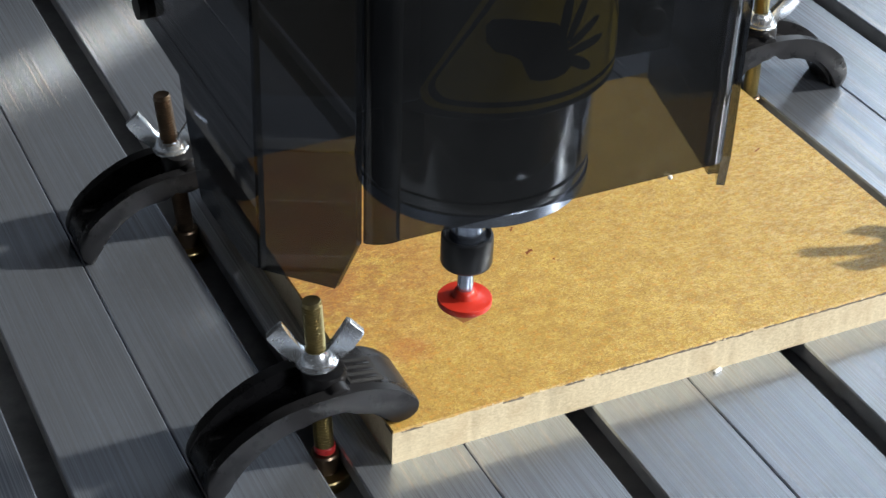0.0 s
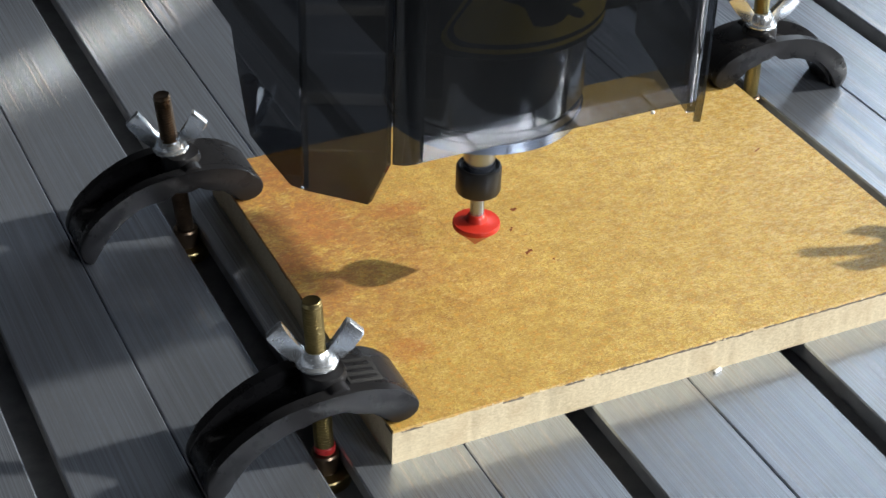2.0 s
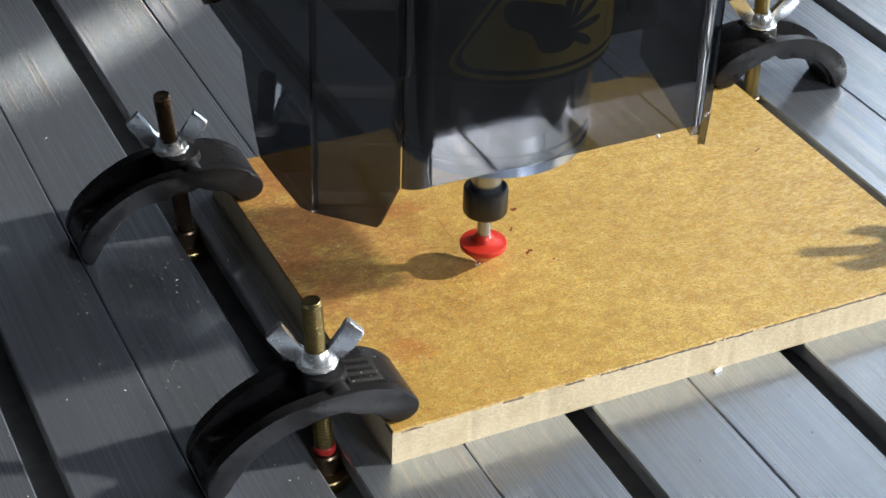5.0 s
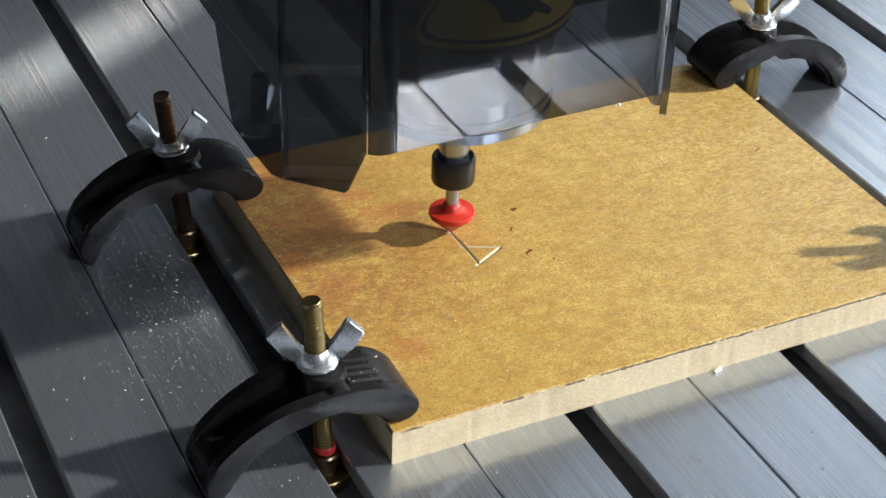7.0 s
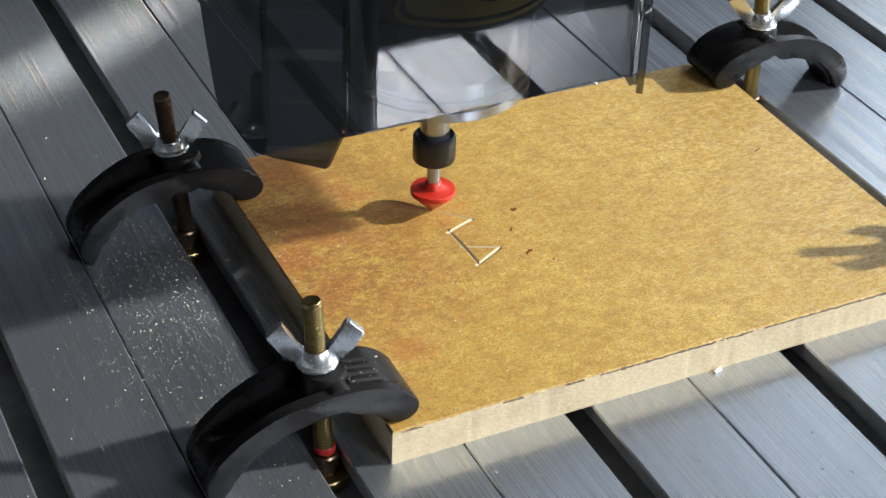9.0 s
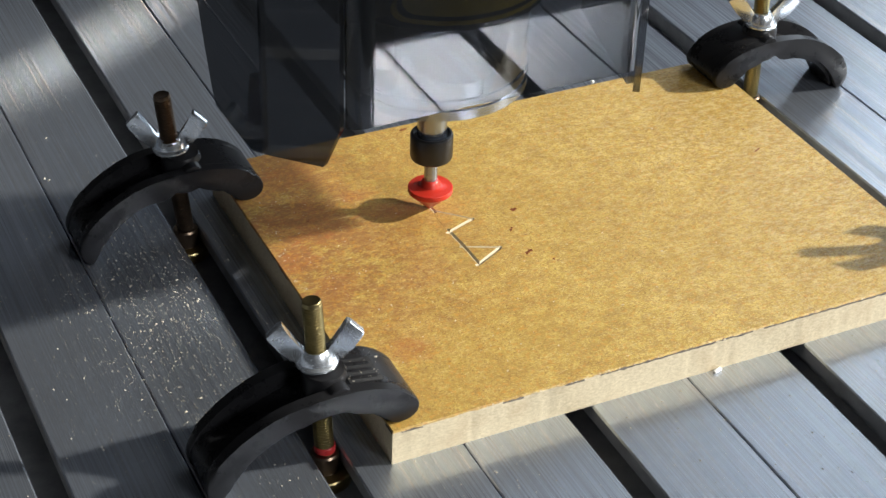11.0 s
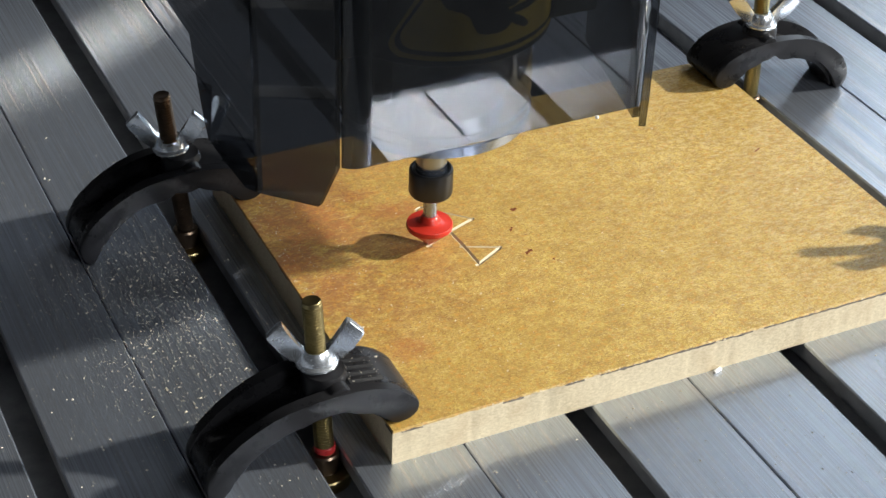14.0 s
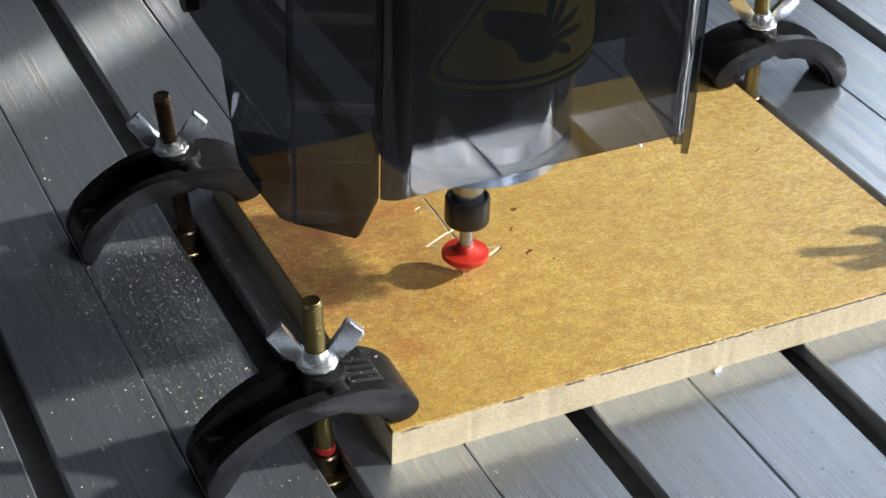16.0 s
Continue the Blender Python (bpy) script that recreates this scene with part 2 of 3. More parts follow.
def lathe(bm, profile, seg=40, centre=(0, 0), turn=2 * math.pi):
    """Profile of (r, z) turned round the z axis."""
    rings = []
    for r, z in profile:
        if r < 1e-6:
            rings.append([bm.verts.new((centre[0], centre[1], z))])
        else:
            rings.append([bm.verts.new((centre[0] + r * math.cos(turn * i / seg), centre[1] + r * math.sin(turn * i / seg), z))
                          for i in range(seg)])
    for a, b in zip(rings, rings[1:]):
        for i in range(seg):
            j = (i + 1) % seg
            if len(a) == 1 and len(b) > 1:
                bm.faces.new((a[0], b[i], b[j]))
            elif len(b) == 1 and len(a) > 1:
                bm.faces.new((a[i], a[j], b[0]))
            elif len(a) > 1:
                bm.faces.new((a[i], a[j], b[j], b[i]))
    for ring in (rings[0], rings[-1]):
        if len(ring) > 1:
            bm.faces.new(ring)


def sheet(bm, corners, thick):
    """A flat pane with its front face through the corners."""
    c = [Vector(q) for q in corners]
    nrm = (c[1] - c[0]).cross(c[2] - c[1]).normalized() * thick
    a = [bm.verts.new(q) for q in c]
    b = [bm.verts.new(q + nrm) for q in c]
    bm.faces.new(a)
    bm.faces.new(b[::-1])
    for i in range(len(a)):
        j = (i + 1) % len(a)
        bm.faces.new((a[j], a[i], b[i], b[j]))


def bend(bm, start, corner, end, z0, z1, top, thick, steps=10):
    """An upright sheet that curves from start to end, its lower edge from z0 to z1."""
    line = [start.lerp(corner, k / steps).lerp(corner.lerp(end, k / steps), k / steps) for k in range(steps + 1)]
    rows = []
    for k, q in enumerate(line):
        way = (line[min(k + 1, steps)] - line[max(k - 1, 0)]).normalized() * thick
        inner = q + Vector((way.y, -way.x))
        z = z0 + (z1 - z0) * k / steps
        rows.append([bm.verts.new((*p, h)) for p, h in ((q, z), (q, top), (inner, top), (inner, z))])
    for a, b in zip(rows, rows[1:]):
        for i in range(4):
            bm.faces.new((a[i], a[(i + 1) % 4], b[(i + 1) % 4], b[i]))
    bm.faces.new(rows[0])
    bm.faces.new(rows[-1][::-1])


# ---------------------------------------------------------------- room round the machine


def room():
    x0, x1, y0, y1, z0, z1 = -3.0, 3.0, -3.0, 5.0, -0.9, 3.3

    def slab(name, label, boxes, mat, cat):
        bm = bmesh.new()
        for lo, hi in boxes:
            box(bm, lo, hi)
        return tagged(part(name, bm, mat, None, label, None, 0), label, cat, "", "structure")

    slab("floor", "plain grey screed workshop floor", [((x0, y0, z0 - 0.1), (x1, y1, z0))], FLOOR, "floor")
    slab("ceiling", "plain grey painted workshop ceiling", [((x0, y0, z1), (x1, y1, z1 + 0.1))], WALL, "ceiling")
    slab("wall_west", "plain grey painted workshop wall", [((x0 - 0.1, y0, z0), (x0, y1, z1))], WALL, "wall")
    slab("wall_north", "plain grey painted workshop wall", [((x0 - 0.1, y1, z0), (x1 + 0.1, y1 + 0.1, z1))], WALL, "wall")
    slab("wall_east", "grey painted workshop wall with two window openings",
         [((x1, y0, z0), (x1 + 0.1, y1, 0.5)), ((x1, y0, 2.9), (x1 + 0.1, y1, z1)),
          ((x1, y0, 0.5), (x1 + 0.1, -2.1, 2.9)), ((x1, -0.5, 0.5), (x1 + 0.1, 0.1, 2.9)), ((x1, 3.1, 0.5), (x1 + 0.1, y1, 2.9))], WALL, "wall")
    slab("wall_south", "grey painted workshop wall with a window opening",
         [((x0 - 0.1, y0 - 0.1, z0), (x1 + 0.1, y0, 1.1)), ((x0 - 0.1, y0 - 0.1, 2.5), (x1 + 0.1, y0, z1)),
          ((x0 - 0.1, y0 - 0.1, 1.1), (0.8, y0, 2.5)), ((1.8, y0 - 0.1, 1.1), (x1 + 0.1, y0, 2.5))], WALL, "wall")
    bm = bmesh.new()
    box(bm, (x0 * 30, y0 * 30, -1.2), (x1 * 30, y1 * 30, -1.1))
    tagged(part("ground", bm, FLOOR, None, "", None, 0), "plain grey yard ground outside the workshop", "ground", "", "structure")


room()

# ---------------------------------------------------------------- bed of slotted profiles
SLOT_HALF = 0.0060


def seam(k):
    """Place across the bed of the seam between two profiles."""
    return 0.0306 + 0.1020 * k + 0.0003 * k * k


SLOT = [seam(k + 0.5) for k in range(-4, 7)]   # slot centres


def bed():
    base = thing("machine_bed", "brushed aluminium machine bed of slotted extruded profiles", "machine bed")
    base["kind"] = "structure"
    s = SLOT_HALF
    e = 0.0005
    for k in range(-4, 7):
        c = SLOT[k + 4]
        l, r = seam(k) - c + 0.0003, seam(k + 1) - c - 0.0003
        outline = [(l, -e), (l + e, 0), (-s - 0.0007, 0), (-s, -0.0007), (-s, -0.0065), (-0.0115, -0.0065), (-0.0115, -0.0145),
                   (0.0115, -0.0145), (0.0115, -0.0065), (s, -0.0065), (s, -0.0007), (s + 0.0007, 0), (r - e, 0), (r, -e),
                   (r, -0.022), (l, -0.022)]
        bm = bmesh.new()
        prism(bm, outline, -0.139, 0.90)
        # inner faces of the slot take the grey with painted shade
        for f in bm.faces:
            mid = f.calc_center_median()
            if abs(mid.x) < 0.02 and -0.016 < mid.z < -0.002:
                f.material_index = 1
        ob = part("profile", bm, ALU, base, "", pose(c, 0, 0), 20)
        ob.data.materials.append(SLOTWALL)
    bm = bmesh.new()
    box(bm, (-0.36, -0.130, -0.09), (0.72, 0.89, -0.0225), 0.002)
    part("bed_frame", bm, DARK, base, "dark steel frame under the profiles")
    bm = bmesh.new()
    box(bm, (-0.34, -0.110, -0.9), (0.70, 0.87, -0.091), 0.004)
    part("pedestal", bm, DARK, base, "plain dark steel pedestal under the bed")


bed()

# ---------------------------------------------------------------- board with its cut lines
TOP = 0.0158
BW, BD = 0.2713, 0.2059
# cutter's way on the board: time of start, time of end, points (x, y), half width of the cut
CUTS = [
    (3.02, 3.40, (0.0797, 0.0865), (0.0794, 0.1005), 0.00085),
    (3.40, 3.95, (0.0794, 0.1005), (0.0936, 0.0940), 0.00045),
    (4.02, 4.95, (0.0936, 0.0940), (0.0797, 0.0865), 0.00090),
    (6.50, 7.02, (0.0794, 0.1005), (0.0786, 0.1137), 0.00085),
    (7.05, 7.95, (0.0786, 0.1137), (0.0925, 0.1188), 0.00080),
    (8.25, 9.10, (0.0925, 0.1188), (0.0793, 0.1315), 0.00036),
    (9.30, 9.90, (0.0793, 0.1315), (0.0792, 0.1425), 0.00070),
    (9.90, 10.2, (0.0792, 0.1425), (0.0776, 0.1452), 0.00045),
    (11.3, 11.6, (0.0793, 0.1315), (0.0748, 0.1366), 0.00040),
    (11.6, 11.9, (0.0748, 0.1366), (0.0722, 0.1356), 0.00045),
    (11.9, 12.2, (0.0722, 0.1356), (0.0722, 0.1328), 0.00040),
    (12.5, 13.5, (0.0793, 0.1315), (0.0786, 0.1137), 0.00072),
    (13.5, 13.95, (0.0786, 0.1137), (0.0648, 0.1072), 0.00072),
    (14.5, 15.0, (0.0648, 0.1072), (0.0794, 0.1005), 0.00072),
    (15.5, 16.0, (0.0797, 0.0865), (0.0705, 0.0823), 0.00078),
]


def seg_distance(px, py, a, b):
    ax, ay = a
    dx, dy = b[0] - ax, b[1] - ay
    t = np.clip(((px - ax) * dx + (py - ay) * dy) / (dx * dx + dy * dy), 0, 1)
    return np.hypot(px - ax - t * dx, py - ay - t * dy)


def board():
    base = thing("fibreboard_panel", "brown fibreboard panel with engraved lines, clamped on the bed", "board")
    # inner field with the cuts as a fine height field
    fx0, fx1, fy0, fy1, step = 0.060, 0.100, 0.078, 0.148, 0.00018
    nx, ny = int((fx1 - fx0) / step), int((fy1 - fy0) / step)
    gx, gy = np.meshgrid(np.linspace(fx0, fx1, nx), np.linspace(fy0, fy1, ny), indexing="ij")
    depth = np.zeros_like(gx)
    for t0, t1, a, b, half in CUTS:
        depth = np.maximum(depth, np.minimum((half - seg_distance(gx, gy, a, b)) * 1.25, 0.0016))
    verts = np.stack([gx, gy, TOP - np.maximum(depth, 0)], -1).reshape(-1, 3)
    idx = np.arange(nx * ny).reshape(nx, ny)
    quads = np.stack([idx[:-1, :-1], idx[1:, :-1], idx[1:, 1:], idx[:-1, 1:]], -1).reshape(-1, 4)
    cut = (depth > 0.00004)
    cutq = (cut[:-1, :-1] | cut[1:, 1:] | cut[1:, :-1] | cut[:-1, 1:]).reshape(-1)
    me = bpy.data.meshes.new("engraved_face")
    me.from_pydata(verts.tolist(), [], quads.tolist())
    me.materials.append(MDF)
    me.materials.append(CUT)
    me.polygons.foreach_set("material_index", cutq.astype(np.int32))
    me.update()
    face = new("engraved_face", me)
    face.parent = base
    # the face round that field
    bm = bmesh.new()
    xs, ys = (0.0006, fx0, fx1, BW - 0.0006), (0.0006, fy0, fy1, BD - 0.0006)
    for i in range(3):
        for j in range(3):
            if (i, j) != (1, 1):
                q = [(xs[i], ys[j]), (xs[i + 1], ys[j]), (xs[i + 1], ys[j + 1]), (xs[i], ys[j + 1])]
                bm.faces.new([bm.verts.new((x, y, TOP)) for x, y in q])
    part("face", bm, MDF, base, "", None, 0)
    # sides and underside, with a worn upper edge
    bm = bmesh.new()
    rng = random.Random(4)
    ring = []
    for (ax, ay), (bx, by), nn in (((0, 0), (BW, 0), 150), ((BW, 0), (BW, BD), 60), ((BW, BD), (0, BD), 80), ((0, BD), (0, 0), 60)):
        for i in range(nn):
            f = i / nn
            ring.append((ax + (bx - ax) * f, ay + (by - ay) * f))
    cx, cy = BW / 2, BD / 2
    rows = []
    for inset, z in ((0.0, 0.0), (0.0, TOP - 0.0014), (0.0, TOP - 0.0005), (0.0006, TOP)):
        row = []
        for x, y in ring:
            k = inset
            zz = z
            if 0.0 < inset or z > TOP - 0.0020:
                if inset == 0.0:
                    k = max(0, rng.gauss(0.0001, 0.00016))
                    zz = z - abs(rng.gauss(0, 0.00018))
            row.append(bm.verts.new((x + math.copysign(min(k, abs(cx - x)), cx - x) * (1 if x in (0, BW) or inset else 0),
                                     y + math.copysign(min(k, abs(cy - y)), cy - y) * (1 if y in (0, BD) or inset else 0), zz)))
        rows.append(row)
    for a, b in zip(rows, rows[1:]):
        for i in range(len(a)):
            j = (i + 1) % len(a)
            bm.faces.new((a[i], a[j], b[j], b[i]))
    bm.faces.new(rows[0])
    # the face's skin shows as a dark broken line along the upper edge
    bm.faces.ensure_lookup_table()
    for i in range(len(ring)):
        x, y = ring[i]
        torn = noise.noise((x * 70, y * 90, 3.0)) + (0.30 if x > 0.09 else -0.30)
        if torn > -0.10:
            bm.faces[len(ring) + i].material_index = 1
        bm.faces[2 * len(ring) + i].material_index = 2
    core = part("core", bm, CORE, base, "pale cut edge of the board")
    core.data.materials.append(TORN)
    core.data.materials.append(MDF)
    # torn chips along the front edge
    bm = bmesh.new()
    for i in range(90):
        x = rng.choice([rng.uniform(0.004, 0.10), rng.uniform(0.004, BW), rng.gauss(0.08, 0.02)])
        if not 0.003 < x < BW - 0.003:
            continue
        s = rng.uniform(0.0002, 0.0007)
        z = TOP + rng.uniform(-0.0008, 0.0001)
        q = [(x + rng.uniform(-2, 2) * s, -0.00025 + rng.uniform(-0.4, 1) * s, z + rng.uniform(-0.5, 0.5) * s) for _ in range(4)]
        vs = [bm.verts.new(c) for c in q]
        for t in ((0, 1, 2), (0, 3, 1), (1, 3, 2), (2, 3, 0)):
            bm.faces.new([vs[k] for k in t])
    tagged(part("edge_fibres", bm, CORE, base, "", None, 0), "", "", "", "stuff")
    # dark marks in the face
    for x, y, lx, ly, turn in ((0.1028, 0.0858, 0.0022, 0.0011, 35), (0.1046, 0.0867, 0.0012, 0.0010, 10), (0.1126, 0.1182, 0.0016, 0.0015, -10),
                               (0.1138, 0.1187, 0.0010, 0.0008, 0), (0.2444, 0.1188, 0.0030, 0.0006, 25), (0.2490, 0.1379, 0.0007, 0.0007, 0),
                               (0.1040, 0.1040, 0.0013, 0.0006, 50), (0.1052, 0.1055, 0.0009, 0.0007, 30), (0.0240, 0.1455, 0.0012, 0.0004, 0),
                               (0.0958, 0.2015, 0.0026, 0.0011, 5), (0.1110, 0.0770, 0.0009, 0.0006, 40), (0.1122, 0.0755, 0.0006, 0.0004, 0)):
        bm = bmesh.new()
        ring = [bm.verts.new((lx * math.cos(a) * rng.uniform(0.55, 1.2), ly * math.sin(a) * rng.uniform(0.55, 1.2), 0))
                for a in [k * math.pi / 7 for k in range(14)]]
        bm.faces.new(ring)
        part("scorch_mark", bm, MARK, base, "dark brown mark", pose(x, y, TOP + 0.00006, 0, 0, turn), 0)
    return base


BOARD = board()


def uncut_pieces():
    """Skin over the cuts, which sinks away where the cutter has passed."""
    rows = []
    n = 0
    for order, (t0, t1, a, b, half) in enumerate(CUTS):
        va, vb = Vector((*a, 0)), Vector((*b, 0))
        length = (vb - va).length
        count = max(2, round(length / 0.0011))
        way = (vb - va).normalized()
        side = Vector((-way.y, way.x, 0)) * (half + 0.00035)
        for i in range(count):
            lo = va.lerp(vb, i / count) - (way * (half + 0.0003) if i == 0 else Vector())
            hi = va.lerp(vb, (i + 1) / count) + (way * (half + 0.0003) if i == count - 1 else Vector())
            mid = (lo + hi) / 2
            when = t0 + (t1 - t0) * (i + 0.3) / count
            for c0, c1, p, q, other in CUTS[:order]:
                # where an earlier cut crosses, the skin goes with that one
                if seg_distance(mid.x, mid.y, p, q) < half + other + 0.0004:
                    f = (mid.xy - Vector(p)).dot(Vector(q) - Vector(p)) / (Vector(q) - Vector(p)).length_squared
                    when = min(when, c0 + (c1 - c0) * min(1, max(0, f)))
            z = TOP + 0.000012 + 0.0000003 * n
            bm = bmesh.new()
            up = [bm.verts.new((q.x, q.y, z)) for q in (lo - side, hi - side, hi + side, lo + side)]
            dn = [bm.verts.new((v.co.x, v.co.y, TOP - 0.0000)) for v in up]
            bm.faces.new(up)
            bm.faces.new(dn[::-1])
            for k in range(4):
                bm.faces.new((up[(k + 1) % 4], up[k], dn[k], dn[(k + 1) % 4]))
            ob = part("uncut_skin", bm, MDF, BOARD, "", None, 0)
            n += 1
            rows.append((ob, when))
    return rows


SKIN = uncut_pieces()

# ---------------------------------------------------------------- clamps
RINGS = ((-0.0490, 0.0), (-0.0522, 0.0060), (-0.0508, 0.0130), (-0.0455, 0.0200), (-0.0355, 0.0282), (-0.0225, 0.0346), (-0.0095, 0.0370),
         (0.0060, 0.0375), (0.0190, 0.0352), (0.0290, 0.0300), (0.0335, 0.0245), (0.0335, 0.0200), (0.0305, 0.0168), (0.0255, 0.0158),
         (0.0210, 0.0170), (0.0160, 0.0232), (0.0085, 0.0280), (0.0005, 0.0294), (-0.0095, 0.0284), (-0.0190, 0.0260), (-0.0280, 0.0216),
         (-0.0360, 0.0154), (-0.0425, 0.0070), (-0.0455, 0.0))


def smooth_outline(points, rounds=1):
    pts = [Vector(q) for q in points]
    for _ in range(rounds):
        out = []
        for i, q in enumerate(pts):
            nxt = pts[(i + 1) % len(pts)]
            out += [q.lerp(nxt, 0.25), q.lerp(nxt, 0.75)]
        pts = out
    return [tuple(q) for q in pts]


def taper(bm):
    for v in bm.verts:
        u = v.co.x
        f = 1.0 if u > -0.012 else 1.0 - 0.10 * min(1, (-0.012 - u) / 0.042)
        v.co.y *= f


def clamp(red=False, lean=(-1.5, -5.2), twist=-25, tint=None, low=0.0):
    base = thing("hold_down_clamp", "black cast clamp with bolt and wing nut gripping the board", "clamp", "clamps on the board")
    bm = bmesh.new()
    for y0, y1 in ((-0.0142, -0.0088), (0.0088, 0.0142)):
        prism(bm, smooth_outline(RINGS, 1), y0, y1, 0.0013)
    web = smooth_outline(((-0.0470, 0.0), (-0.0515, 0.0060), (-0.0500, 0.0128), (-0.0455, 0.0180), (-0.0400, 0.0178), (-0.0330, 0.0208), (-0.0220, 0.0264),
                          (-0.0110, 0.0298), (-0.0040, 0.0348), (0.0050, 0.0374), (0.0120, 0.0368), (0.0190, 0.0351), (0.0290, 0.0299), (0.0334, 0.0245),
                          (0.0334, 0.0200), (0.0304, 0.0169), (0.0255, 0.0159), (0.0215, 0.0172), (0.0170, 0.0250), (0.0085, 0.0305), (-0.0045, 0.0270), (-0.0090, 0.0228),
                          (-0.0190, 0.0222), (-0.0280, 0.0186), (-0.0360, 0.0126), (-0.0430, 0.0040), (-0.0440, 0.0)), 1)
    prism(bm, web, -0.0095, 0.0095)
    taper(bm)
    body = part("body", bm, CAST, base)
    bm = bmesh.new()
    lathe(bm, [(0.0088, 0.024), (0.0088, 0.0385), (0.0078, 0.0402), (0.0045, 0.0404)], 32)
    part("boss", bm, CAST, body)
    bm = bmesh.new()
    prism(bm, [(0.0015 + 0.0056 * math.cos(k * math.pi / 12), 0.0335 + 0.0056 * math.sin(k * math.pi / 12)) for k in range(24)], -0.0128, 0.0128, 0.0012)
    part("cross_lug", bm, CAST, body)
    # raised unreadable lettering on the nose
    slope = pose(0.0135, -0.001, 0.0364, 0, 9, 0)
    if red:
        bm = bmesh.new()
        box(bm, (-0.0068, -0.0080, -0.0004), (0.0072, 0.0066, 0.00022), 0.0002)
        part("label_plate", bm, MATT, body, "dark rough plate with raised marks", slope)
    for k in range(3 if red else 0):
        bm = bmesh.new()
        box(bm, (-0.0055, -0.0062 + k * 0.0042, 0), (0.0055, -0.0042 + k * 0.0042, 0.0005), 0.0002)
        part("raised_bar", bm, CAST, body, "", slope)
    # bolt with turned thread
    bm = bmesh.new()
    prof = [(0.0, -0.0062), (0.0034, -0.0062)]
    z = -0.006
    while z < 0.0685:
        prof += [(0.0030, z), (0.0039, z + 0.0005), (0.0039, z + 0.0007)]
        z += 0.00125
    prof += [(0.0037, 0.0690), (0.0036, 0.0697), (0.0033, 0.0700), (0.0016, 0.0698), (0.0, 0.0694)]
    lathe(bm, prof, 28)
    bolt = part("bolt", bm, tint or GOLD, base, "yellow-zinc threaded bolt", pose(0, 0, 0, lean[0], lean[1], 0))
    bm = bmesh.new()
    lathe(bm, [(0.0060, -0.0086), (0.0056, -0.0078), (0.0056, -0.0010), (0.0050, -0.0002), (0.0030, 0.0)], 32)
    slot_nut = part("slot_nut", bm, BRONZE, base, "brown-zinc nut in the bed slot")
    bm = bmesh.new()
    lathe(bm, [(0.0105, -0.0140), (0.0105, -0.0094), (0.0100, -0.0087), (0.0088, -0.0084), (0.0050, -0.0084)], 32)
    part("flange", bm, GOLD, slot_nut, "yellow-zinc flange")
    if red:
        bm = bmesh.new()
        lathe(bm, [(0.0038, 0.0002), (0.0042, 0.0006), (0.0042, 0.0030), (0.0038, 0.0034)], 28)
        part("red_band", bm, REDBAND, base, "red lacquer band on the bolt")
    # wing nut
    bm = bmesh.new()
    lathe(bm, [(0.0036, 0.0406), (0.0076, 0.0406), (0.0081, 0.0411), (0.0081, 0.0419), (0.0076, 0.0424), (0.0068, 0.0428), (0.0064, 0.0446),
               (0.0057, 0.0466), (0.0048, 0.0478), (0.0036, 0.0480)], 36)
    nut = part("wing_nut", bm, ZINC, base, "bright zinc wing nut", pose(-0.0004, 0.0006, 0.0, lean[0], lean[1], twist))
    for sgn in (1, -1):
        bm = bmesh.new()
        wing = [(sgn * u, z) for u, z in ((0.0040, 0.0428), (0.0080, 0.0426), (0.0108, 0.0440), (0.0150, 0.0485), (0.0192, 0.0540), (0.0194, 0.0553),
                                          (0.0142, 0.0606), (0.0128, 0.0608), (0.0108, 0.0570), (0.0080, 0.0515), (0.0058, 0.0488), (0.0040, 0.0478))]
        wing = [(u * 0.93, 0.0428 + (z - 0.0428) * 0.93) for u, z in wing]
        prism(bm, wing, -0.0021, 0.0021, 0.0006)
        for v in bm.verts:
            v.co.y += 0.10 * (abs(v.co.x) - 0.005) * sgn * -1
        part("wing", bm, ZINC, nut)
    if low:
        # a flatter arch: all that stands over the board sinks by that much at the boss
        for ob in base.children_recursive:
            if ob.name.split(".")[0] in ("body", "boss", "cross_lug", "raised_bar"):
                ground = ob.matrix_basis.translation.z
                for v in ob.data.vertices:
                    z = v.co.z + ground
                    if z > 0.016:
                        v.co.z -= min(1.0, (z - 0.016) / 0.0244) * low
            elif ob.name.split(".")[0] in ("bolt", "wing_nut"):
                for v in ob.data.vertices:
                    v.co.z -= low if v.co.z > 0.03 or ob.name.startswith("wing") else 0.0
            elif ob.name.split(".")[0] == "wing":
                for v in ob.data.vertices:
                    v.co.z -= low
    return base


first = clamp(False, (-1.5, -5.2), -25, BRONZE)
first.matrix_basis = pose(SLOT[3], 0.1850, 0)
front = clamp(True, (-3.3, -2.4), -17)
front.matrix_basis = pose(SLOT[3], 0.0180, 0)
front["label"] = "black cast clamp gripping the board's corner, red band on bolt"
back = clamp(False, (0.5, 0.5), -20)
back.matrix_basis = pose(0.2895, 0.1888, 0, 0, 0, 180)
side = clamp(False, (0.5, -5.5), 57, None, 0.0122)
side.matrix_basis = pose(0.2885, 0.0125, 0, 0, 0, 180)

# ---------------------------------------------------------------- milling head


